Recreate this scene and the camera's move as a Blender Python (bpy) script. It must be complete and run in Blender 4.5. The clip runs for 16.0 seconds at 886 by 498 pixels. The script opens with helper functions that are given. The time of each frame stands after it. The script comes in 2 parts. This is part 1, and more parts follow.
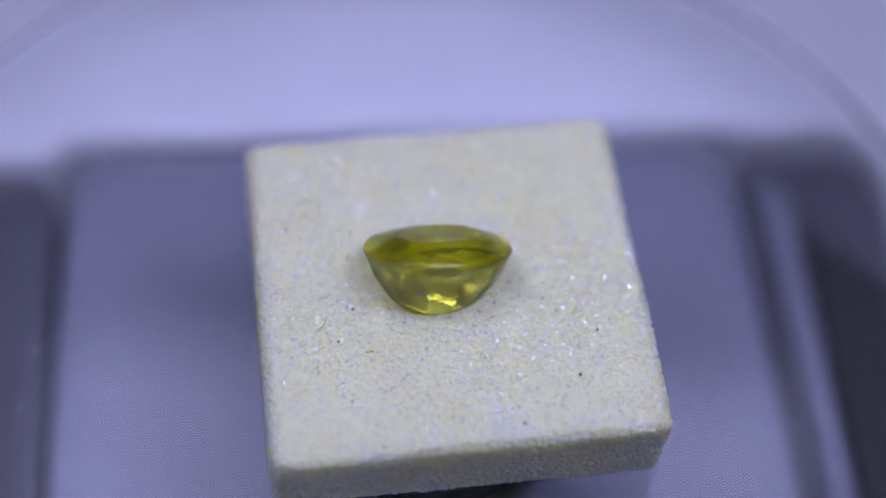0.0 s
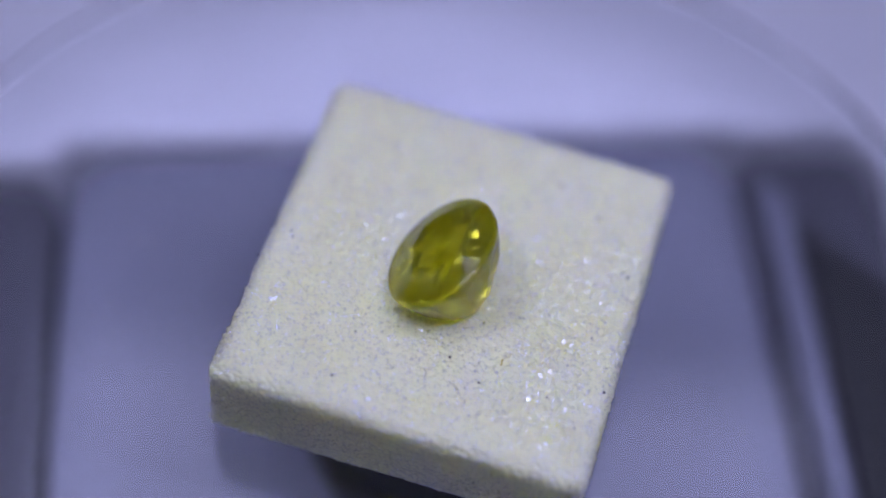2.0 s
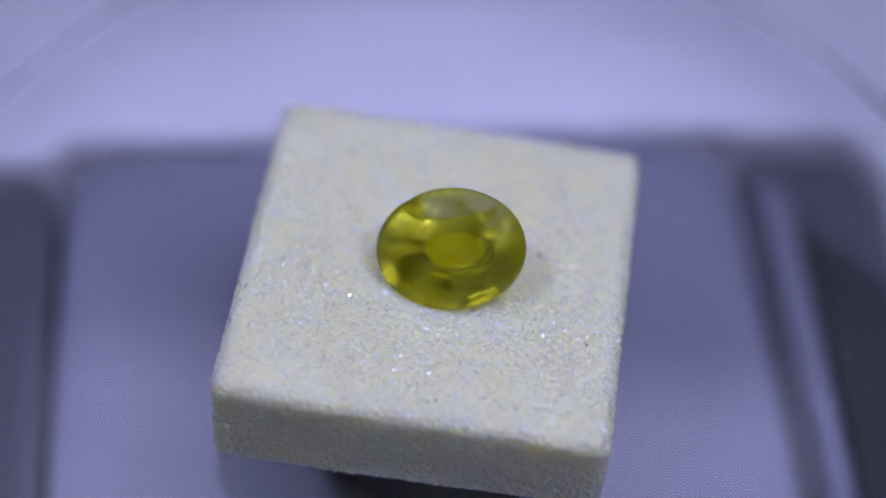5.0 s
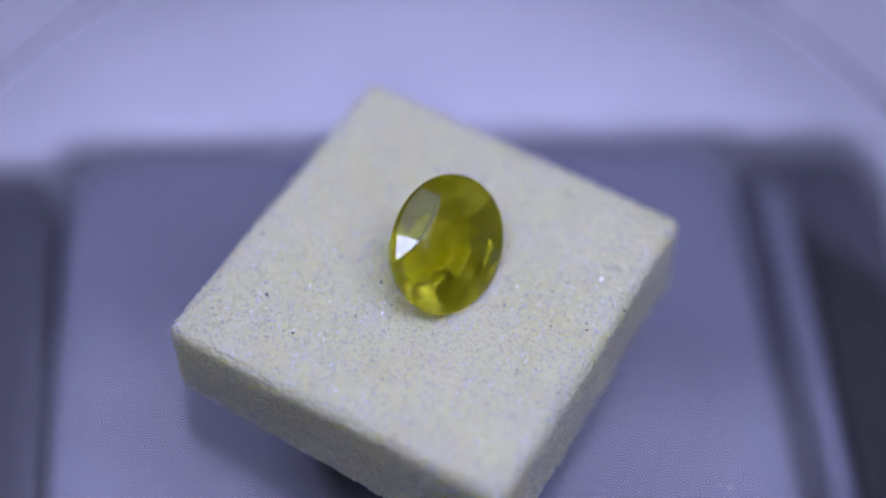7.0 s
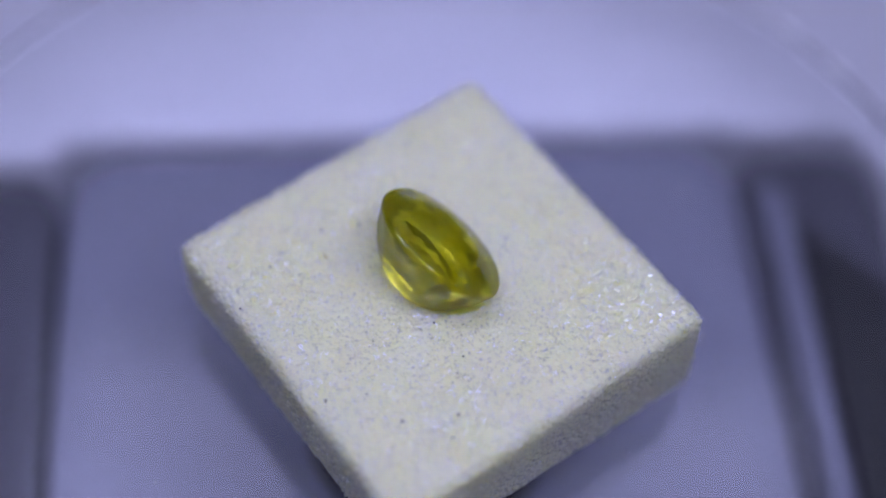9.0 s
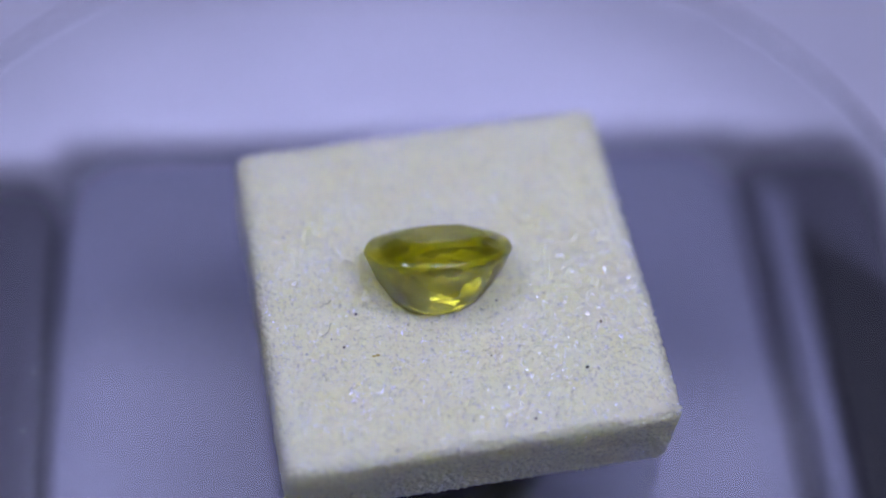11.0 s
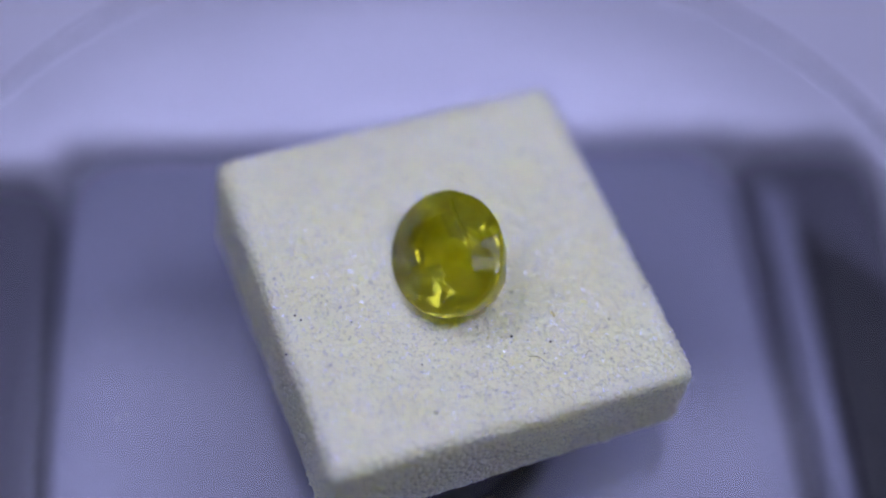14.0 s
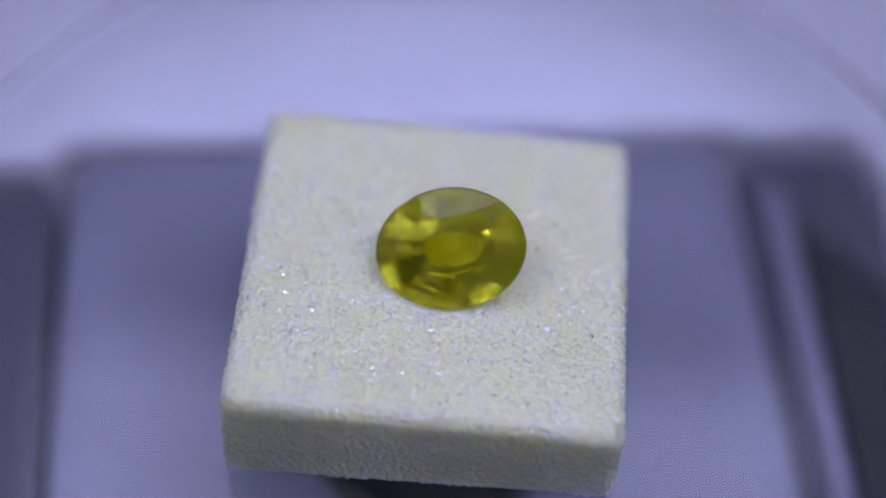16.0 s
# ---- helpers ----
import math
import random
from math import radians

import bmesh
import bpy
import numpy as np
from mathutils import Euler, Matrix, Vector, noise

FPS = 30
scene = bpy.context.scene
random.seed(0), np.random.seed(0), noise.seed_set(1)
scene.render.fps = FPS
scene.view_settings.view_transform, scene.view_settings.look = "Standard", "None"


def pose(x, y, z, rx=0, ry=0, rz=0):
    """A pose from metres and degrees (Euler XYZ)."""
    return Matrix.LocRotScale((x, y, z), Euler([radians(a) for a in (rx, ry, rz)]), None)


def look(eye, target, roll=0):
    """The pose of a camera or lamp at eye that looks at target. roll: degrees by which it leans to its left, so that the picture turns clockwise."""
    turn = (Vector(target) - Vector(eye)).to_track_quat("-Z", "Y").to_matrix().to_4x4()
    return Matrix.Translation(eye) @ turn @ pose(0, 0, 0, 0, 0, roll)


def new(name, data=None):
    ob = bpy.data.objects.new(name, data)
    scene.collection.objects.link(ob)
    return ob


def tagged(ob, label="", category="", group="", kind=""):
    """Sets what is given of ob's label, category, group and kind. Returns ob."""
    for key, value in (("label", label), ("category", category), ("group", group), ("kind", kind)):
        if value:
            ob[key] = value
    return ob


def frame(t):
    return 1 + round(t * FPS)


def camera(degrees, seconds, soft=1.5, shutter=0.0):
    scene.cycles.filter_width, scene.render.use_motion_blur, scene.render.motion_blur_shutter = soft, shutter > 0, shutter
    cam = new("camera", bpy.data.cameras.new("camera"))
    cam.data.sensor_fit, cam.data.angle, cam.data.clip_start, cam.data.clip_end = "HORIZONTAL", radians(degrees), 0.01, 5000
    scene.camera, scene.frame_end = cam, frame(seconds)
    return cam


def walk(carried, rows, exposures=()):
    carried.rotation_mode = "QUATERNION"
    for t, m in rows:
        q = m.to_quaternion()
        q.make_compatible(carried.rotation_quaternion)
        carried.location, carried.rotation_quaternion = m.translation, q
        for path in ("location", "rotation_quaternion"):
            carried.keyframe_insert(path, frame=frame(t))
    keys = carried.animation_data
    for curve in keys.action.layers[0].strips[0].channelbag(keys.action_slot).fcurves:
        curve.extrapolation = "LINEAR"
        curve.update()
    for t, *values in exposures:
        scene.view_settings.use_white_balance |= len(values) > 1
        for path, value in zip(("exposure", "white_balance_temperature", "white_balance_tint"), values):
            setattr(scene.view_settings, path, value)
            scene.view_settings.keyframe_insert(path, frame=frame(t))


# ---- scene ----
cam = camera(30.36, 16.0, soft=1.5)
EYE = Vector((0.0, -0.06214, 0.09107))
AIM = Vector((-0.00088, 0.57692, -0.81680))
walk(cam, [(0.0, look(EYE, EYE + AIM, 4.83)), (16.0, look(EYE, EYE + AIM, 4.83))])
cam.data.dof.use_dof = True
cam.data.dof.focus_distance = 0.1065
cam.data.dof.aperture_fstop = 7.5

# the turntable's angle, in degrees, by the second
TURN = [(0.0, 0.0), (0.5, 15.4), (1.0, 32.3), (1.5, 48.25), (2.0, 65.1), (2.5, 80.6), (3.0, 97.8), (3.5, 113.45),
        (4.0, 129.85), (4.5, 146.8), (5.0, 164.0), (5.5, 181.1), (6.0, 198.3), (6.5, 215.1), (7.0, 232.2), (7.5, 248.5),
        (8.0, 265.85), (8.5, 282.3), (9.0, 298.85), (9.5, 315.5), (10.0, 331.6), (10.5, 347.6), (11.0, 363.6),
        (11.5, 379.25), (12.0, 396.75), (12.5, 413.15), (13.0, 429.8), (13.5, 445.55), (14.0, 463.05), (14.5, 478.45),
        (15.0, 495.4), (15.5, 511.45), (16.0, 528.2)]

MM = 0.001
DISC_TOP = -7.0   # mm
BASE_TURN = 8.2

# ---- light ----
LAMP = (0.57, 0.58, 1.0)
world = bpy.data.worlds.new("room_air")
world.use_nodes = True
world.node_tree.nodes["Background"].inputs["Color"].default_value = (0.60, 0.62, 1.0, 1)
world.node_tree.nodes["Background"].inputs["Strength"].default_value = 0.05
scene.world = world
LAMP_STRENGTH = 20.5
SOFT_STRENGTH = 1.65
LAMP_Z = 0.240
scene.view_settings.exposure = 0.0


# ---- materials ----
def nodes_of(name):
    m = bpy.data.materials.new(name)
    m.use_nodes = True
    return m, m.node_tree, m.node_tree.nodes["Principled BSDF"]


def noise_node(tree, scale, detail=4.0, rough=0.6):
    co = tree.nodes.new("ShaderNodeTexCoord")
    n = tree.nodes.new("ShaderNodeTexNoise")
    n.inputs["Scale"].default_value, n.inputs["Detail"].default_value, n.inputs["Roughness"].default_value = scale, detail, rough
    tree.links.new(co.outputs["Object"], n.inputs["Vector"])
    return n


def ramp(tree, source, a, b, lo=0.3, hi=0.7):
    r = tree.nodes.new("ShaderNodeValToRGB")
    r.color_ramp.elements[0].position, r.color_ramp.elements[1].position = lo, hi
    r.color_ramp.elements[0].color, r.color_ramp.elements[1].color = (*a, 1), (*b, 1)
    tree.links.new(source, r.inputs["Fac"])
    return r


def bump(tree, height, strength, distance):
    b = tree.nodes.new("ShaderNodeBump")
    b.inputs["Strength"].default_value, b.inputs["Distance"].default_value = strength, distance
    tree.links.new(height, b.inputs["Height"])
    return b


def plain(name, a, b, scale, rough=0.5, metal=0.0, relief=0.1, depth=0.0001):
    """A surface mottled between two colours, with fine relief."""
    m, tree, bsdf = nodes_of(name)
    n = noise_node(tree, scale)
    tree.links.new(ramp(tree, n.outputs["Fac"], a, b).outputs["Color"], bsdf.inputs["Base Color"])
    fine = noise_node(tree, scale * 14, 3.0)
    tree.links.new(bump(tree, fine.outputs["Fac"], relief, depth).outputs["Normal"], bsdf.inputs["Normal"])
    bsdf.inputs["Roughness"].default_value, bsdf.inputs["Metallic"].default_value = rough, metal
    return m


def foam_material():
    m, tree, bsdf = nodes_of("foam")
    n = noise_node(tree, 260.0, 5.0)
    col = ramp(tree, n.outputs["Fac"], (0.90, 0.89, 0.53), (0.95, 0.94, 0.59), 0.3, 0.7)
    tree.links.new(col.outputs["Color"], bsdf.inputs["Base Color"])
    co = tree.nodes.new("ShaderNodeTexCoord")
    cells = tree.nodes.new("ShaderNodeTexVoronoi")
    cells.inputs["Scale"].default_value = 2700.0
    tree.links.new(co.outputs["Object"], cells.inputs["Vector"])
    grain = noise_node(tree, 5200.0, 3.0)
    wide = bump(tree, cells.outputs["Distance"], 0.45, 0.00016)
    wide.invert = True
    fine = bump(tree, grain.outputs["Fac"], 0.5, 0.00008)
    tree.links.new(wide.outputs["Normal"], fine.inputs["Normal"])
    tree.links.new(fine.outputs["Normal"], bsdf.inputs["Normal"])
    bsdf.inputs["Roughness"].default_value = 0.22
    bsdf.inputs["Specular IOR Level"].default_value = 0.5
    bsdf.inputs["Subsurface Weight"].default_value = 1.0
    bsdf.inputs["Subsurface Radius"].default_value = (1.0, 0.95, 0.5)
    bsdf.inputs["Subsurface Scale"].default_value = 0.0020
    return m


def film_material():
    """Thin clear skin of the foam's cells: see-through, with a hard gloss."""
    m, tree, bsdf = nodes_of("foam_film")
    tree.nodes.remove(bsdf)
    clear = tree.nodes.new("ShaderNodeBsdfTransparent")
    gloss = tree.nodes.new("ShaderNodeBsdfGlossy")
    gloss.inputs["Roughness"].default_value = 0.26
    mix = tree.nodes.new("ShaderNodeMixShader")
    mix.inputs["Fac"].default_value = 0.22
    tree.links.new(clear.outputs[0], mix.inputs[1])
    tree.links.new(gloss.outputs[0], mix.inputs[2])
    tree.links.new(mix.outputs[0], tree.nodes["Material Output"].inputs["Surface"])
    return m


def gem_material(name, dull):
    """Yellow-green sapphire; dull is the roughness of its worn patches."""
    m, tree, bsdf = nodes_of(name)
    out = tree.nodes["Material Output"]
    # colour zones and silk in the stone
    zone = noise_node(tree, 420.0, 3.0, 0.55)
    glass = tree.nodes.new("ShaderNodeBsdfRefraction")
    shine = tree.nodes.new("ShaderNodeBsdfGlossy")
    edge = tree.nodes.new("ShaderNodeFresnel")
    edge.inputs["IOR"].default_value = 1.77
    crystal = tree.nodes.new("ShaderNodeMixShader")
    tree.links.new(edge.outputs[0], crystal.inputs[0])
    tree.links.new(glass.outputs[0], crystal.inputs[1])
    tree.links.new(shine.outputs[0], crystal.inputs[2])
    tree.links.new(ramp(tree, zone.outputs["Fac"], (0.76, 0.73, 0.12), (0.985, 0.985, 0.32), 0.39, 0.61).outputs["Color"], glass.inputs["Color"])
    glass.inputs["IOR"].default_value = 1.77
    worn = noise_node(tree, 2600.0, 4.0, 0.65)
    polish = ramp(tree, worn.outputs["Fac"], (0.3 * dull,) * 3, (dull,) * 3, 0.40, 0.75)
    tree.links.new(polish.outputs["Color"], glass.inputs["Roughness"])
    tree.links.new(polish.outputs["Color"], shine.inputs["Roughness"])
    cloud = noise_node(tree, 520.0, 4.0, 0.6)
    tree.links.new(ramp(tree, cloud.outputs["Fac"], (0.34, 0.31, 0.03), (0.80, 0.78, 0.16), 0.38, 0.64).outputs["Color"], bsdf.inputs["Base Color"])
    bsdf.inputs["IOR"].default_value = 1.77
    bsdf.inputs["Roughness"].default_value = 0.02
    bsdf.inputs["Subsurface Weight"].default_value = 1.0
    bsdf.inputs["Subsurface Radius"].default_value = (1.0, 1.0, 0.25)
    bsdf.inputs["Subsurface Scale"].default_value = 0.0018
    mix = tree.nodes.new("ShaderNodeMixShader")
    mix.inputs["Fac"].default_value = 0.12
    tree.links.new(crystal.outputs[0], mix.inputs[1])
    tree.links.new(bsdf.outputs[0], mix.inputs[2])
    clear = tree.nodes.new("ShaderNodeBsdfTransparent")
    clear.inputs["Color"].default_value = (0.92, 0.92, 0.12, 1)
    body = tree.nodes.new("ShaderNodeMixShader")
    body.inputs["Fac"].default_value = 0.18
    tree.links.new(mix.outputs[0], body.inputs[1])
    tree.links.new(clear.outputs[0], body.inputs[2])
    tree.links.new(body.outputs[0], out.inputs["Surface"])
    return m


def acrylic_material(name, low, high):
    m, tree, bsdf = nodes_of(name)
    bsdf.inputs["Base Color"].default_value = (0.96, 0.97, 0.98, 1)
    bsdf.inputs["Transmission Weight"].default_value = 1.0
    bsdf.inputs["IOR"].default_value = 1.49
    n = noise_node(tree, 60.0, 6.0)
    tree.links.new(ramp(tree, n.outputs["Fac"], (low,) * 3, (high,) * 3, 0.45, 0.8).outputs["Color"], bsdf.inputs["Roughness"])
    return m


def lamp_material(name, strength):
    m, tree, bsdf = nodes_of(name)
    bsdf.inputs["Base Color"].default_value = (0.8, 0.8, 0.8, 1)
    bsdf.inputs["Emission Color"].default_value = (*LAMP, 1)
    bsdf.inputs["Emission Strength"].default_value = strength
    return m


FOAM = foam_material()
GEM = gem_material("polished_sapphire", 0.06)
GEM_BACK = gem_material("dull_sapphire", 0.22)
ACRYLIC = acrylic_material("acrylic", 0.0, 0.05)
SAWN = acrylic_material("sawn_acrylic", 0.35, 0.6)
LIT = lamp_material("lit_diode", LAMP_STRENGTH)
SOFT = lamp_material("fill_diffuser", SOFT_STRENGTH)
FILM = film_material()
BURR = plain("white_burr", (0.80, 0.80, 0.78), (0.88, 0.88, 0.85), 900, 0.3)
VEIL = plain("pale_veil", (0.30, 0.30, 0.08), (0.42, 0.42, 0.14), 1500, 0.3)
WHITE = plain("white_plastic", (0.53, 0.53, 0.56), (0.575, 0.575, 0.605), 25, 0.55, 0.0, 0.15, 0.00015)
GREY = plain("grey_plastic", (0.145, 0.148, 0.185), (0.17, 0.173, 0.215), 30, 0.42, 0.0, 0.15, 0.0001)
SLATE = plain("slate_plastic", (0.055, 0.055, 0.066), (0.072, 0.072, 0.086), 40, 0.5, 0.0, 0.15, 0.0001)
BLACK = plain("black_plastic", (0.012, 0.012, 0.013), (0.018, 0.018, 0.019), 50, 0.55, 0.0, 0.15, 0.0001)
DIRT = plain("dark_dust", (0.015, 0.013, 0.010), (0.05, 0.045, 0.03), 3000, 0.7)
FIBRE = plain("olive_fibre", (0.12, 0.12, 0.05), (0.18, 0.17, 0.08), 2000, 0.6)
YELLOW = plain("yellow_grain", (0.45, 0.36, 0.02), (0.55, 0.45, 0.04), 2000, 0.4)
TABLE = plain("pale_laminate", (0.55, 0.55, 0.57), (0.62, 0.62, 0.64), 8, 0.5)
PAINT = plain("wall_paint", (0.62, 0.62, 0.62), (0.68, 0.68, 0.67), 3, 0.8)


# ---- building helpers ----
def mesh_of(name, bm, material, smooth=False):
    me = bpy.data.meshes.new(name)
    bmesh.ops.recalc_face_normals(bm, faces=bm.faces)
    bm.to_mesh(me)
    bm.free()
    me.materials.append(material)
    if smooth:
        me.polygons.foreach_set("use_smooth", [True] * len(me.polygons))
    return me


def part(name, bm, material, parent=None, label="", smooth=False):
    ob = new(name, mesh_of(name, bm, material, smooth))
    ob.parent = parent
    if label:
        ob["label"] = label
    return ob


def ring_loop(bm, pts):
    return [bm.verts.new(p) for p in pts]


def bridge(bm, a, b):
    n = len(a)
    for i in range(n):
        bm.faces.new((a[i], a[(i + 1) % n], b[(i + 1) % n], b[i]))


def rounded(x0, y0, x1, y1, r, z, steps=8, grow=0.0):
    """The points of a rounded rectangle, in millimetres, as metres."""
    pts = []
    for cx, cy, a0 in ((x1 - r, y1 - r, 0), (x0 + r, y1 - r, 90), (x0 + r, y0 + r, 180), (x1 - r, y0 + r, 270)):
        for k in range(steps + 1):
            a = radians(a0 + 90 * k / steps)
            pts.append(Vector((cx + (r + grow) * math.cos(a), cy + (r + grow) * math.sin(a), z)) * MM)
    return pts


def circle(r, z, n=96, cx=0.0, cy=0.0):
    return [Vector((cx + r * math.cos(2 * math.pi * k / n), cy + r * math.sin(2 * math.pi * k / n), z)) * MM for k in range(n)]


def lathe(bm, rings, close=True):
    loops = [ring_loop(bm, pts) for pts in rings]
    for a, b in zip(loops, loops[1:]):
        bridge(bm, a, b)
    if close:
        bm.faces.new(loops[0])
        bm.faces.new(loops[-1])
    return loops


def slab(x0, y0, x1, y1, r, z0, z1, edge=0.6):
    """A rounded block with softened edges."""
    bm = bmesh.new()
    lathe(bm, [rounded(x0, y0, x1, y1, r, z0), rounded(x0, y0, x1, y1, r, z1 - edge),
               rounded(x0, y0, x1, y1, r, z1 - 0.3 * edge, grow=-0.3 * edge), rounded(x0, y0, x1, y1, r, z1, grow=-edge)])
    return bm


# ---- room, table ----
def build_room():
    def box(name, size, at, mat):
        bm = bmesh.new()
        bmesh.ops.create_cube(bm, size=1.0, matrix=Matrix.Translation(at) @ Matrix.Diagonal((*size, 1)))
        return tagged(part(name, bm, mat), kind="structure")

    tagged(box("floor", (3.2, 3.2, 0.05), (0, 0, -0.83), PAINT), "plain pale floor of the room", "floor")
    tagged(box("ceiling", (3.2, 3.2, 0.05), (0, 0, 1.65), PAINT), "plain white painted ceiling", "ceiling")
    for name, s, at in (("wall_north", (3.2, 0.05, 2.5), (0, 1.6, 0.4)), ("wall_south", (3.2, 0.05, 2.5), (0, -1.6, 0.4)),
                        ("wall_east", (0.05, 3.1, 2.5), (1.6, 0, 0.4)), ("wall_west", (0.05, 3.1, 2.5), (-1.6, 0, 0.4))):
        tagged(box(name, s, at, PAINT), "plain white painted wall", "wall")
    table = tagged(new("table"), "pale laminate work table under the turntable", "table")
    part("tabletop", slab(-500, -350, 500, 350, 20, -72, -46, 2.0), TABLE, table)
    for x in (-440, 440):
        for y in (-290, 290):
            bm = bmesh.new()
            lathe(bm, [circle(20, -805, 24, x, y), circle(20, -72, 24, x, y)])
            part("leg", bm, TABLE, table)


# ---- bar lamps above, and an added fill panel ----
def build_lamp(cx, cy, turn, length, pole_x):
    """A straight bar of diodes on a stand of its own, over one side of the turntable."""
    lamp = tagged(new("bar_lamp"), "straight dark lamp bar with lit diodes on a stand", "lamp", "bar lamps over the turntable")
    lamp.matrix_basis = pose(cx * MM, cy * MM, LAMP_Z, 0, 0, turn)
    bar = part("lamp_bar", slab(-length / 2 - 4, -20, length / 2 + 4, 20, 3, 0.6, 14, 2.0), SLATE, lamp, "dark straight lamp bar")
    count = int(length / 12)
    bm = bmesh.new()
    bmesh.ops.create_cube(bm, size=1.0, matrix=Matrix.Diagonal((length / count * 0.96 * MM, 0.034, 0.001, 1)))
    led = mesh_of("diode", bm, LIT)
    for k in range(count):
        ob = new("diode", led)
        ob.parent = bar
        ob.matrix_basis = Matrix.Translation((((k + 0.5) / count - 0.5) * length * MM, 0, -0.0002))
    back = Matrix.Rotation(radians(-turn), 3, "Z")
    reach = back @ Vector((pole_x - cx, 0, 0))
    foot = -46 - LAMP_Z / MM
    bm = bmesh.new()
    lathe(bm, [circle(6, foot + 8, 32, reach.x, reach.y), circle(6, 22, 32, reach.x, reach.y)])
    part("pole", bm, SLATE, lamp, "dark round pole")
    bm = bmesh.new()
    wide = Vector((-reach.y, reach.x, 0)).normalized() * 5
    lathe(bm, [[(q + Vector((0, 0, z))) * MM for q in (-wide, wide, reach + wide, reach - wide)] for z in (14.1, 18)])
    part("bracket", bm, SLATE, lamp, "flat dark bracket")
    bm = bmesh.new()
    lathe(bm, [circle(28, foot, 64, reach.x, reach.y), circle(28, foot + 5, 64, reach.x, reach.y), circle(25, foot + 8, 64, reach.x, reach.y)])
    part("foot_plate", bm, SLATE, lamp, "round dark foot plate")


# unseen panel added as fill; its reflection brightens the grey panel's near end
def build_fill_panel():
    box = tagged(new("fill_panel"), "unseen lit panel added as fill over the turntable", "lamp")
    box.matrix_basis = pose(0, 0.088, 0.30)
    bm = bmesh.new()
    bmesh.ops.create_cube(bm, size=1.0, matrix=Matrix.Diagonal((0.21, 0.19, 0.003, 1)))
    part("diffuser", bm, SOFT, box, "softly glowing white face of the added fill panel")
    part("frame", slab(-111, -101, 111, 101, 6, 2, 20, 2.0), SLATE, box, "dark frame of the added fill panel")
    for x in (-60, 60):
        bm = bmesh.new()
        lathe(bm, [circle(3, 19, 16, x, 0), circle(3, 1326, 16, x, 0)])
        part("hanging_rod", bm, SLATE, box, "thin dark rod holding the added fill panel")


# ---- turntable ----
def build_base():
    base = tagged(new("turntable_stand"), "pale plastic turntable base with a sunken grey panel", "turntable")
    base.matrix_basis = pose(0, 0, 0, 0, 0, BASE_TURN)
    bm = bmesh.new()
    hole = (-46, -66, 41.5, 28.4, 6)
    lathe(bm, [rounded(-150, -110, 150, 150, 40, -46), rounded(-150, -110, 150, 150, 40, -23), rounded(-150, -110, 150, 150, 40, -20, grow=-3),
               rounded(*hole, -20, grow=1.5), rounded(*hole, -20.5, grow=0.4), rounded(*hole, -21.5), rounded(*hole, -36)])
    part("housing", bm, WHITE, base, "pale lavender-white plastic housing")
    part("panel", slab(-29.2, -64, 28.2, 27.4, 5, -36, -21.2, 1.0), GREY, base, "satin grey panel with rounded corners")
    part("ledge", slab(-47, 26.0, -29.8, 34, 2, -36, -19.9, 0.8), WHITE, base, "pale plastic ledge")
    part("ledge", slab(28.9, 27.2, 48, 34, 1, -36, -19.9, 0.8), WHITE, base, "pale plastic ledge")
    # shallow channels: the shade of deeper slots is put into their dark colour
    part("channel_floor", slab(-45.5, -65, -29.9, 25.3, 3, -36, -22.6, 0.5), SLATE, base, "shallow channel with a deep slot's shade in its colour")
    part("channel_floor", slab(28.9, -65, 41.2, 26.4, 3, -36, -23.0, 0.5), SLATE, base, "shallow channel with a deep slot's shade in its colour")
    part("rib", slab(30.4, -64, 32.5, 22.5, 1.0, -23.2, -21.2, 0.7), GREY, base, "raised grey rib")
    bm = bmesh.new()
    rim = [(33.3, -64), (41.2, -64), (41.2, 10.0), (33.3, 18.2)]
    lathe(bm, [[Vector((x, y, z)) * MM for x, y in rim] for z in (-23.2, -21.8)])
    part("dark_cover", bm, BLACK, base, "black cover plate with a slanted end")
    # a black disc on the panel draws the block's soft shadow there
    bm = bmesh.new()
    lathe(bm, [circle(9.5, -21.4, 64), circle(9.5, -20.2, 64), circle(8.8, -19.6, 64)])
    part("shadow_disc", bm, BLACK, base, "black disc standing in for the block's shadow")
    bm = bmesh.new()
    lathe(bm, [circle(8, -19.7, 48), circle(8, -12, 48), circle(7, -11, 48), circle(5, -11, 48), circle(5, -9.15, 48)])
    part("motor_hub", bm, BLACK, base, "black motor hub")


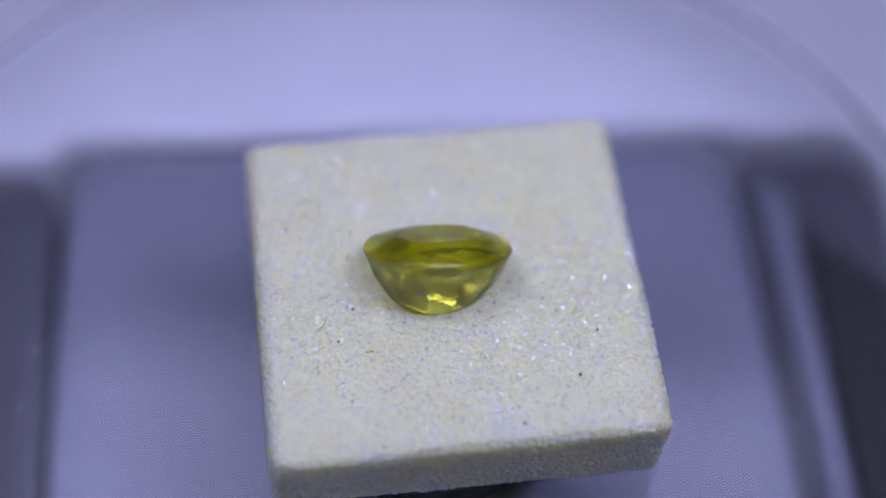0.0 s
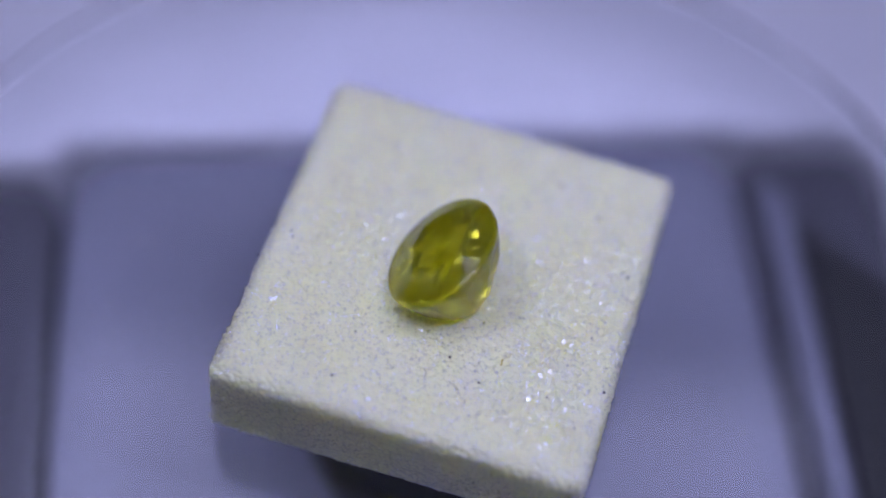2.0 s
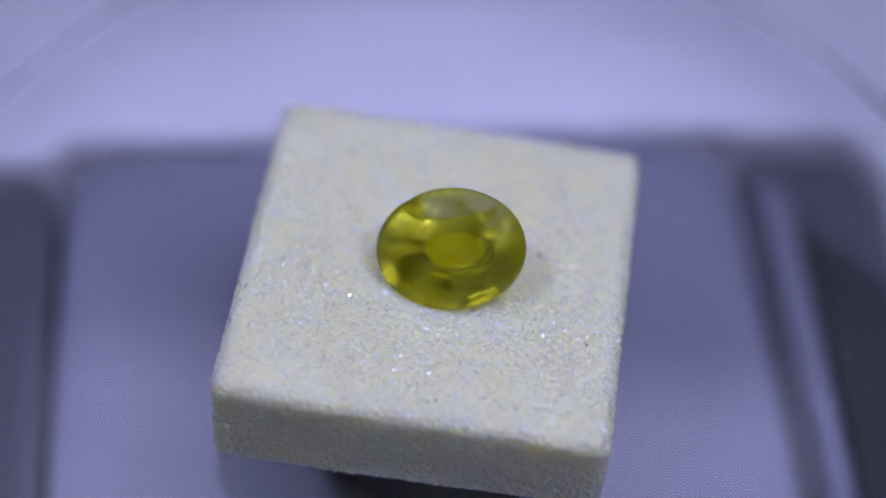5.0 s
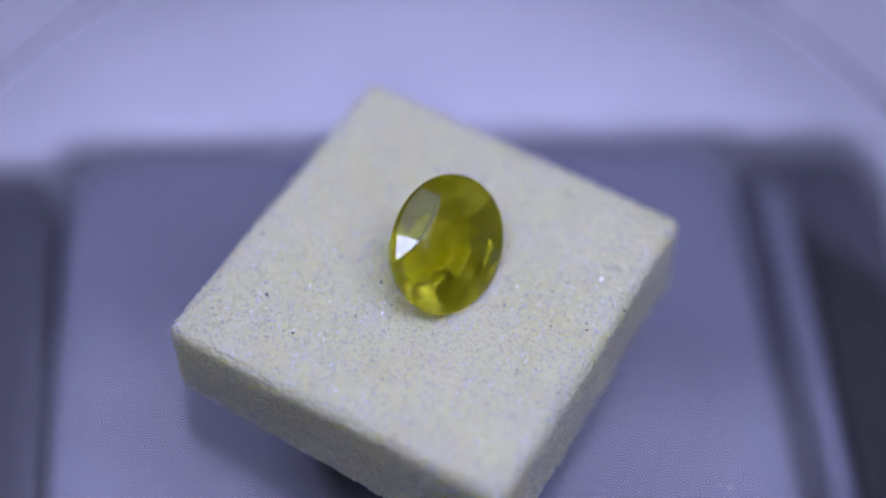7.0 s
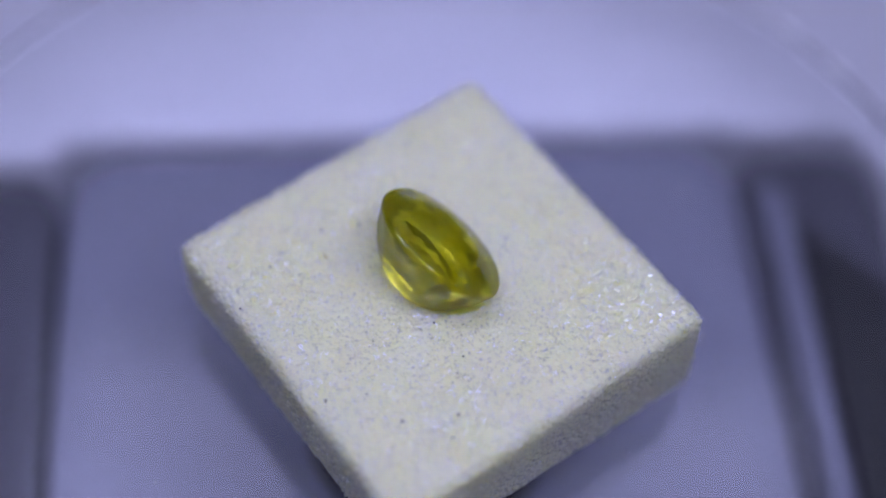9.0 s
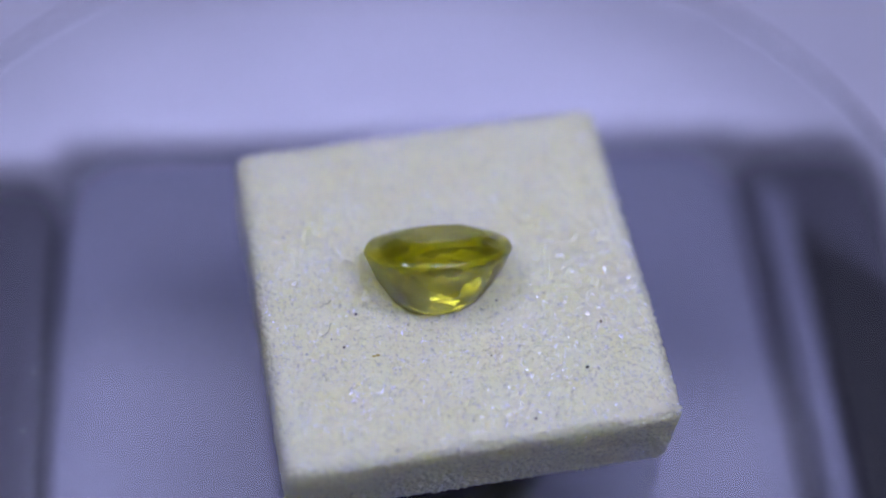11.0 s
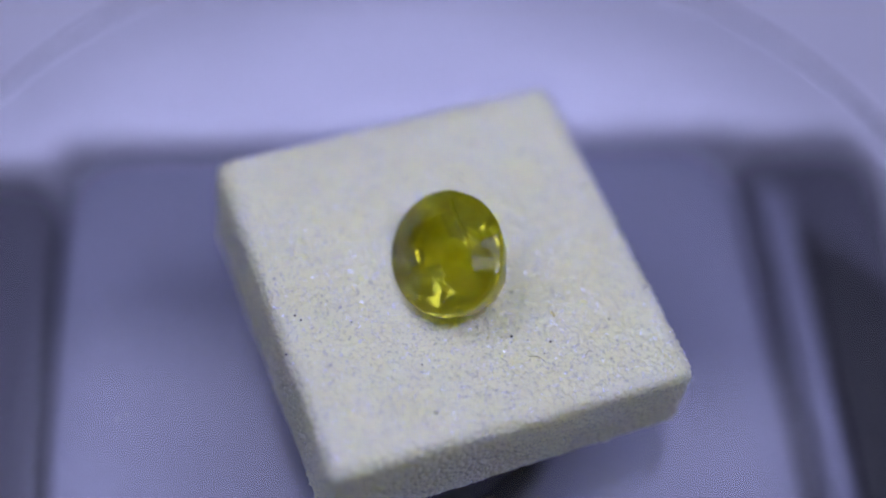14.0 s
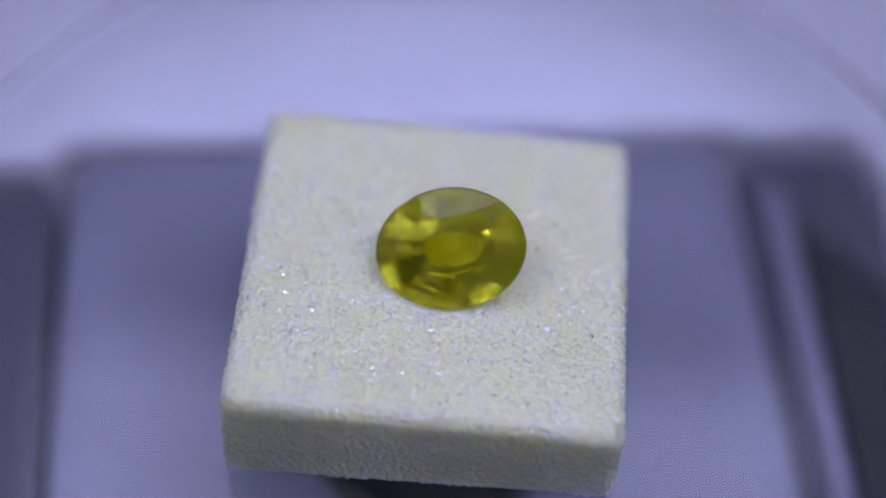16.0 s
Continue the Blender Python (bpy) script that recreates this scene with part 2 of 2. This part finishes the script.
def build_disc():
    disc = tagged(new("turntable_disc"), "clear acrylic turntable disc with a rough cut rim", "turntable disc")
    rnd = random.Random(5)
    bm = bmesh.new()
    n = 240

    def rim_loop(z, cut):
        pts = []
        for k in range(n):
            a = 2 * math.pi * k / n
            r = 41.5 - cut + 0.16 * noise.noise((4 * math.cos(a), 4 * math.sin(a), 0.3)) + 0.05 * noise.noise((30 * math.cos(a), 30 * math.sin(a), 1.3))
            pts.append(Vector((-1.5 + r * math.cos(a), -0.1 + r * math.sin(a), z)) * MM)
        return pts

    lathe(bm, [rim_loop(DISC_TOP - 2.0, 0.25), rim_loop(DISC_TOP - 1.8, 0), rim_loop(DISC_TOP - 0.2, 0), rim_loop(DISC_TOP, 0.25)])
    bm.normal_update()
    for face in bm.faces:
        face.material_index = 0 if abs(face.normal.z) > 0.95 else 1
    plate = part("plate", bm, ACRYLIC, disc, "clear acrylic plate")
    plate.data.materials.append(SAWN)
    plate.visible_shadow = False
    for az in (101.5, 103.0, 106.5, 109.0, 110.2, 113.0):
        bm = bmesh.new()
        bmesh.ops.create_icosphere(bm, subdivisions=1, radius=rnd.uniform(0.3, 0.6) * MM)
        a = radians(az)
        for v in bm.verts:
            v.co = Vector((v.co.x * 1.3, v.co.y * 0.7, v.co.z * 0.8)) * rnd.uniform(0.7, 1.2)
            v.co += Vector((-1.5 + 41.4 * math.cos(a), 41.3 * math.sin(a), DISC_TOP + 0.1)) * MM
        part("burr", bm, BURR, disc, "pale plastic burr on the rim")
    for x, y, r in ((13.63, -20.95, 0.17), (-27.74, -4.41, 0.12), (-27.78, -9.02, 0.1), (-4.29, 22.65, 0.11), (-27.73, 8.76, 0.12), (3.47, -22.17, 0.08), (-4.0, 22.01, 0.08)):
        bm = bmesh.new()
        bmesh.ops.create_icosphere(bm, subdivisions=1, radius=r * MM)
        for v in bm.verts:
            v.co = Vector((v.co.x, v.co.y, v.co.z * 0.5)) * rnd.uniform(0.7, 1.3) + Vector((x, y, DISC_TOP + 0.3 * r)) * MM
        part("dust_speck", bm, DIRT if r > 0.15 else BURR, disc, "dust speck on the clear plate")
    return disc


# ---- foam block ----
CORNERS = [(-14.65, 9.2), (-9.6, -15.6), (15.8, -10.3), (10.65, 14.45)]
FOOT = [-6.2, -6.0, -6.3, -7.0]
GEM_A, GEM_B, GEM_D = 4.955, 4.01, 4.22
GEM_POSE = Matrix(((-0.9418, 0.3346, -0.0327, -0.415 * MM), (-0.2891, -0.7563, 0.5869, -0.059 * MM),
                   (0.1717, 0.5621, 0.8090, 3.264 * MM), (0, 0, 0, 1)))
GEM_INV = GEM_POSE.inverted()
TIERS = [(1.0, 1.0, 0.0), (0.86, 0.84, 0.42), (0.62, 0.56, 0.80), (0.42, 0.30, 1.0)]


def top_z(x, y):
    return 0.00995 * x + 0.0439 * y + 0.676


def bilinear(vals, u, v):
    a, b, c, d = vals
    return ((1 - u) * (1 - v) * b + u * (1 - v) * c + u * v * d + (1 - u) * v * a)


def in_gem(p, grow=0.05):
    """Whether a point, in millimetres in the disc's space, lies inside the stone's lower half."""
    q = GEM_INV @ (Vector(p) * MM) / MM
    depth = -q.z / GEM_D
    if depth < -0.2 or depth > 1.02:
        return False
    depth = max(depth, 0.0)
    for (sx, sy, d0), (tx, ty, d1) in zip(TIERS, TIERS[1:]):
        if d0 <= depth <= d1 + 0.03:
            k = (depth - d0) / (d1 - d0)
            ax, by = GEM_A * (sx + (tx - sx) * k) + grow, GEM_B * (sy + (ty - sy) * k) + grow
            return (q.x / ax) ** 2 + (q.y / by) ** 2 < 1
    return False


def foam_surface(u, v, w):
    """A point of the block: u, v across, w from the foot (0) to the top (1), in millimetres."""
    x = bilinear([c[0] for c in CORNERS], u, v)
    y = bilinear([c[1] for c in CORNERS], u, v)
    z0, z1 = bilinear(FOOT, u, v), top_z(x, y)
    return Vector((x, y, z0 + (z1 - z0) * w)) + AXES[1] * LEAN * (1 - w)


def foam_relief(p, flat):
    """How far the foam's skin stands out at a point, in millimetres."""
    big = 0.10 * noise.noise(p * 0.25) + 0.06 * noise.noise(p * 0.8)
    cell = 0.42 - noise.voronoi(p * 2.9)[0][0]
    return big * (0.6 if flat else 1.0) + (0.17 if flat else 0.30) * cell + 0.07 * noise.noise(p * 5.2) + 0.05 * noise.noise(p * 8.5)


SIDE, TALL, ROUND = 25.5, 7.4, 1.0
AXES = (Vector((25.4, 5.3, 0)).normalized(), Vector((-5.05, 24.8, 0)).normalized(), Vector((0, 0, 1)))
LEAN = 0.40


def build_foam():
    n, h = 300, 88
    bm = bmesh.new()
    verts = {}

    def vert(i, j, k):
        key = (i, j, k)
        if key in verts:
            return verts[key]
        # a box with rounded edges: pull the point in, then push it out by the radius
        q = Vector((i / n * SIDE, j / n * SIDE, k / h * TALL))
        c = Vector((min(max(q.x, ROUND), SIDE - ROUND), min(max(q.y, ROUND), SIDE - ROUND), min(max(q.z, 0.25), TALL - ROUND)))
        out = (q - c).normalized()
        q = c + Vector((out.x * ROUND, out.y * ROUND, out.z * (ROUND if out.z > 0 else 0.25)))
        p = foam_surface(q.x / SIDE, q.y / SIDE, q.z / TALL)
        normal = AXES[0] * out.x + AXES[1] * out.y + AXES[2] * out.z
        flat = out.z > 0.75
        d = foam_relief(p, flat)
        if k == 0:
            d = -abs(d) * 0.3
        p = p + normal * d
        if flat and abs(p.x) < 6 and abs(p.y) < 6:
            for _ in range(60):
                if not in_gem(p):
                    break
                p.z -= 0.05
        if p.z < DISC_TOP + 0.004:
            p.z = DISC_TOP + 0.004
        verts[key] = bm.verts.new(p * MM)
        return verts[key]

    for i in range(n):
        for j in range(n):
            bm.faces.new((vert(i, j, h), vert(i + 1, j, h), vert(i + 1, j + 1, h), vert(i, j + 1, h)))
    for i in range(n):
        for k in range(h):
            bm.faces.new((vert(i, 0, k), vert(i + 1, 0, k), vert(i + 1, 0, k + 1), vert(i, 0, k + 1)))
            bm.faces.new((vert(i, n, k), vert(i + 1, n, k), vert(i + 1, n, k + 1), vert(i, n, k + 1)))
            bm.faces.new((vert(0, i, k), vert(0, i + 1, k), vert(0, i + 1, k + 1), vert(0, i, k + 1)))
            bm.faces.new((vert(n, i, k), vert(n, i + 1, k), vert(n, i + 1, k + 1), vert(n, i, k + 1)))
    rim = [vert(i, 0, 0) for i in range(n)] + [vert(n, j, 0) for j in range(n)] + [vert(n - i, n, 0) for i in range(n)] + [vert(0, n - j, 0) for j in range(n)]
    bm.faces.new(rim)
    block = tagged(new("foam_block"), "square cut block of off-white cellular foam carrying the gemstone", "foam block")
    part("foam_body", bm, FOAM, block, "off-white granular foam", smooth=True)
    return block


def build_flakes(block):
    """Loose shreds of cell film on the foam, and fuzz along its cut edges."""
    rnd = random.Random(11)
    verts, faces = [], []

    def edge_drop(u, v):
        d = max(0.0, ROUND - min(u, 1 - u, v, 1 - v) * SIDE)
        return ROUND - math.sqrt(max(0.0, ROUND ** 2 - d ** 2))

    def flake(p, size, lean, way=Vector((0, 0, 1))):
        n = (way + Vector((rnd.gauss(0, lean), rnd.gauss(0, lean), rnd.gauss(0, lean)))).normalized()
        a = n.orthogonal().normalized()
        a.rotate(Matrix.Rotation(rnd.uniform(0, 6.28), 3, n))
        b = n.cross(a)
        k = len(verts)
        m = rnd.choice((4, 5, 6))
        for i in range(m):
            t = 2 * math.pi * i / m
            verts.append((p + (a * math.cos(t) + b * math.sin(t) * 0.8) * size * rnd.uniform(0.6, 1.15)) * MM)
        verts.append((p + n * size * rnd.uniform(0.0, 0.03)) * MM)
        for i in range(m):
            faces.append((k + i, k + (i + 1) % m, k + m))

    for _ in range(17000):
        u, v = rnd.random(), rnd.random()
        p = foam_surface(u, v, 1.0)
        if in_gem(p, 0.4):
            continue
        drop = edge_drop(u, v)
        if drop > 0.35:
            continue
        p.z += foam_relief(p, True) + rnd.uniform(0.0, 0.05) - drop
        flake(p, 0.08 + 0.13 * rnd.random() ** 2, 0.40)
    for _ in range(5200):
        s, w = rnd.random(), 0.88 * rnd.random()
        side = rnd.randrange(4)
        u, v = ((s, 0.0), (1.0, s), (s, 1.0), (0.0, s))[side]
        way = (-AXES[1], AXES[0], AXES[1], -AXES[0])[side]
        p = foam_surface(u, v, w)
        p += way * (foam_relief(p, False) + 0.02)
        flake(p, rnd.uniform(0.05, 0.12), 0.5, way)
    me = bpy.data.meshes.new("cell_film")
    me.from_pydata(verts, [], faces)
    me.materials.append(FILM)
    ob = new("cell_film", me)
    ob.parent = block
    tagged(ob, "tiny glossy shreds of foam cell film", kind="stuff")

    verts, faces = [], []
    for _ in range(500):
        s = rnd.random()
        side = rnd.randrange(4)
        u, v = ((s, 0.0), (1.0, s), (s, 1.0), (0.0, s))[side]
        w = rnd.uniform(0.0, 0.9)
        p = foam_surface(u, v, w)
        c = foam_surface(0.5, 0.5, w)
        way = (p - c).normalized() + Vector((rnd.gauss(0, 0.5), rnd.gauss(0, 0.5), rnd.gauss(0.1, 0.4)))
        way.normalize()
        across = way.cross(Vector((0, 0, 1))).normalized() * rnd.uniform(0.015, 0.04)
        length = 0.05 + 0.16 * rnd.random() ** 3
        bend = Vector((rnd.gauss(0, 0.2), rnd.gauss(0, 0.2), rnd.gauss(0, 0.2))) * length
        start = p - way * 0.25
        k = len(verts)
        verts += [(start - across) * MM, (start + across) * MM, (start + way * (0.25 + length * 0.5) + across * 0.7 + bend * 0.4) * MM,
                  (start + way * (0.25 + length * 0.5) - across * 0.7 + bend * 0.4) * MM, (start + way * (0.25 + length) + bend) * MM]
        faces += [(k, k + 1, k + 2, k + 3), (k + 3, k + 2, k + 4)]
    me = bpy.data.meshes.new("edge_fuzz")
    me.from_pydata(verts, [], faces)
    me.materials.append(FILM)
    ob = new("edge_fuzz", me)
    ob.parent = block
    tagged(ob, "fine white fuzz on the cut edges", kind="stuff")


def build_specks(block):
    """Dust specks and fibres that lie on the foam: x, y, half size, in millimetres."""
    rnd = random.Random(3)
    dark = [(9.46, -7.16, 0.13), (-6.36, -6.18, 0.10), (-5.69, -3.68, 0.10), (3.6, -2.3, 0.10), (6.05, -11.0, 0.09), (6.74, -1.63, 0.08),
            (10.49, -3.72, 0.10), (-10.83, 2.13, 0.11), (-7.22, 2.5, 0.07), (-2.71, -13.46, 0.09), (-2.71, 10.21, 0.09), (-1.34, 8.3, 0.07),
            (-3.1, 9.87, 0.08), (-3.56, 6.6, 0.07), (-5.59, 11.08, 0.09), (7.7, -2.52, 0.06), (0.59, -7.81, 0.06), (3.23, -6.49, 0.06),
            (-5.0, -10.43, 0.08), (6.69, -8.41, 0.06), (-7.2, -5.61, 0.06), (0.51, -10.98, 0.06)]
    for x, y, r in dark:
        bm = bmesh.new()
        bmesh.ops.create_icosphere(bm, subdivisions=1, radius=r * MM)
        for v in bm.verts:
            v.co *= rnd.uniform(0.7, 1.25)
            v.co += Vector((x, y, top_z(x, y) + 0.08)) * MM
        part("dust_speck", bm, DIRT, block, "dark dust speck")
    for x, y in ((-4.38, -6.80), (-4.15, -6.72)):
        bm = bmesh.new()
        bmesh.ops.create_icosphere(bm, subdivisions=1, radius=0.1 * MM)
        for v in bm.verts:
            v.co = Vector((v.co.x * 1.5, v.co.y * 0.7, v.co.z)) * rnd.uniform(0.8, 1.2) + Vector((x, y, top_z(x, y) + 0.1)) * MM
        part("yellow_grain", bm, YELLOW, block, "yellow grain")
    for x, y, a, length in ((-7.6, -2.9, 20, 0.7), (-7.5, -5.0, 60, 1.2), (-7.46, -8.54, 100, 0.6), (-8.4, -0.8, -30, 0.6), (3.0, 9.0, 50, 0.6), (8.5, -9.0, 80, 0.5)):
        bm = bmesh.new()
        d = Vector((math.cos(radians(a)), math.sin(radians(a)), 0))
        s = Vector((-d.y, d.x, 0))
        loops = []
        for k in range(9):
            t = k / 8 - 0.5
            c = Vector((x, y, top_z(x, y) + 0.14)) + d * t * length + s * 0.12 * math.sin(5 * t + x)
            loops.append(ring_loop(bm, [(c + (s * math.cos(q) + Vector((0, 0, 1)) * math.sin(q)) * 0.022) * MM for q in (0, 2.1, 4.2)]))
        for p, q in zip(loops, loops[1:]):
            bridge(bm, p, q)
        bm.faces.new(loops[0])
        bm.faces.new(loops[-1])
        part("fibre", bm, FIBRE, block, "thin curled olive fibre")


# ---- the stone ----
def build_gem():
    gem = tagged(new("gemstone"), "oval faceted olive-yellow sapphire lying tilted on the foam", "gemstone")
    bm = bmesh.new()
    rnd = random.Random(8)

    def pt(s, deg, z, sy=None):
        a = radians(deg)
        return bm.verts.new(Vector((GEM_A * s * math.cos(a), GEM_B * (s if sy is None else sy) * math.sin(a), z)) * MM)

    # crown: an uneven table, star facets, kites and girdle facets, as a hand-cut stone has them
    H = 1.05
    table = [(2.95, 0.05), (2.43, 1.44), (0.25, 1.96), (-1.92, 1.50), (-2.75, 0.15), (-2.05, -1.25), (-0.2, -1.68), (1.85, -1.30)]
    stars = [(3.38, 1.00, 0.855), (2.00, 2.30, 0.973), (-1.50, 2.20, 0.970), (-3.10, 1.10, 0.860), (-3.00, -0.95, 0.848), (-1.30, -2.25, 0.770), (0.95, -2.30, 0.855), (3.05, -0.95, 0.913)]
    brim = [0.270, 0.290, 0.271, 0.265, 0.270, 0.288, 0.269, 0.360, 0.270, 0.325, 0.270, 0.294, 0.270, 0.270, 0.264, 0.261, 0.270, 0.270, 0.244, 0.270, 0.270, 0.270, 0.320, 0.306]
    kites = [(-5, 5), (34, 44), (86, 112), (134, 145), (174, 185), (219, 231), (264, 276), (312, 323)]
    T = [bm.verts.new(Vector((x, y, H)) * MM) for x, y in table]
    M = [bm.verts.new(Vector(c) * MM) for c in stars]
    edge = []
    for k in range(8):
        a, b = kites[k]
        c = kites[(k + 1) % 8][0] + (360 if k == 7 else 0)
        mid = (b + c) / 2
        flat = math.cos(radians(c - b) / 2) if k == 2 else 1.0
        edge += [(a, 1.0), (b, 1.0), (mid, flat)]

    # three points to each stretch of the girdle; those between lie in their facet's plane
    SPLIT = 3

    def edge_ring(s_, z=None):
        ring = []
        for i in range(24):
            (a, f), (c, g) = edge[i], edge[(i + 1) % 24]
            if c < a:
                c += 360
            for n in range(SPLIT):
                t = n / SPLIT
                level = z if z is not None else brim[i] + (brim[(i + 1) % 24] - brim[i]) * t
                ring.append(pt(s_ * (f + (g - f) * t), a + (c - a) * t, level))
        return ring

    def settle(facet, brow):
        """Lays the points between a facet's corners into its plane."""
        a, b, c = facet
        up = (b.co - a.co).cross(c.co - a.co)
        for v in brow:
            level = a.co.z - (up.x * (v.co.x - a.co.x) + up.y * (v.co.y - a.co.y)) / up.z
            v.co.z = min(max(level, v.co.z - 0.07 * MM), v.co.z + 0.07 * MM)

    G = edge_ring(0.972)
    ring = G + G[:1]
    bm.faces.new(T)
    for k in range(8):
        g0, g1, g2, g3 = (3 * k * SPLIT, (3 * k + 1) * SPLIT, (3 * k + 2) * SPLIT, (3 * k + 3) * SPLIT)
        bm.faces.new((T[k], M[k], T[(k + 1) % 8]))
        settle((T[k], ring[g0], ring[g1]), ring[g0 + 1:g1])
        bm.faces.new((T[k], M[k - 1], ring[g0]))
        bm.faces.new([T[k]] + ring[g0:g1 + 1])
        bm.faces.new((T[k], ring[g1], M[k]))
        if k == 2:
            settle((M[k], ring[g1], ring[g3]), ring[g1 + 1:g3])
            bm.faces.new([M[k]] + ring[g1:g3 + 1])
        else:
            for p, q in ((g1, g2), (g2, g3)):
                settle((M[k], ring[p], ring[q]), ring[p + 1:q])
                bm.faces.new([M[k]] + ring[p:q + 1])
    crown = len(bm.faces)
    # a softly rounded girdle
    last = G
    for s_, z in ((0.996, 0.12), (1.008, -0.03), (1.006, -0.13), (0.992, -0.24)):
        low = edge_ring(s_, z)
        bridge(bm, last, low)
        last = low
    bm.faces.ensure_lookup_table()
    for face in bm.faces[crown:]:
        face.smooth = True
    polished = len(bm.faces)
    # below the girdle: rows of lozenges, then steps down to a flat keel
    low = last + last[:1]
    upper = [pt(0.885, edge[2 * j + 1][0] + rnd.uniform(-3, 3), -GEM_D * (0.36 + rnd.uniform(-0.02, 0.02)), 0.87) for j in range(12)]
    for j in range(12):
        i = 2 * j * SPLIT
        bm.faces.new(low[i:i + SPLIT + 1] + [upper[j]])
        bm.faces.new(low[i + SPLIT:i + 2 * SPLIT + 1] + [upper[j]])
        bm.faces.new((low[i + 2 * SPLIT], upper[(j + 1) % 12], upper[j]))
    tier = upper
    for sx, sy, d in ((0.75, 0.71, 0.62), (0.62, 0.56, 0.80), (0.42, 0.30, 1.0)):
        here = [pt(sx * (1 + rnd.uniform(-0.012, 0.012)), edge[2 * j + 1][0], -GEM_D * d, sy) for j in range(12)]
        if d == 0.62:
            for j in range(12):
                bm.faces.new((tier[j], tier[(j + 1) % 12], here[j]))
                bm.faces.new((tier[(j + 1) % 12], here[(j + 1) % 12], here[j]))
        else:
            bridge(bm, tier, here)
        tier = here
    bm.faces.new(tier)
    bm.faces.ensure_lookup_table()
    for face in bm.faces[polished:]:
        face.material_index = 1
    stone = part("stone", bm, GEM, gem, "translucent olive-yellow sapphire with triangular crown facets")
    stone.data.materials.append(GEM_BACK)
    # a healed crack inside the stone
    bm = bmesh.new()
    loops = []
    for k in range(25):
        t = k / 24
        x = -3.0 + 5.1 * t
        y = 2.35 - 0.55 * math.sin(math.pi * t * 0.8) + 0.10 * noise.noise((6 * t, 0.5, 0))
        top = 0.26 * min(1, 8 * t, 8 * (1 - t)) * (0.8 + 0.4 * noise.noise((5 * t, 2.5, 0)))
        low = top - 0.85 * min(1, 6 * t + 0.1, 6 * (1 - t) + 0.1) * (0.7 + 0.6 * noise.noise((7 * t, 4.5, 0)))
        loops.append(ring_loop(bm, [Vector(c) * MM for c in ((x, y - 0.02, low), (x, y - 0.02, top), (x, y + 0.02, top), (x, y + 0.02, low))]))
    for a, b in zip(loops, loops[1:]):
        bridge(bm, a, b)
    bm.faces.new(loops[0])
    bm.faces.new(loops[-1])
    part("feather", bm, VEIL, gem, "pale feather inclusion inside the stone")
    return gem


build_room()
build_lamp(96, -34, 27, 196, 215)
build_lamp(-131, -12, 90, 120, -205)
build_fill_panel()
build_base()
DISC = build_disc()
BLOCK = build_foam()
build_flakes(BLOCK)
build_specks(BLOCK)
STONE = build_gem()


def motions():
    walk(DISC, [(t, pose(0, 0, 0, 0, 0, a)) for t, a in TURN])
    walk(BLOCK, [(t, pose(0, 0, 0, 0, 0, a)) for t, a in TURN])
    walk(STONE, [(t, pose(0, 0, 0, 0, 0, a) @ GEM_POSE) for t, a in TURN])


motions()
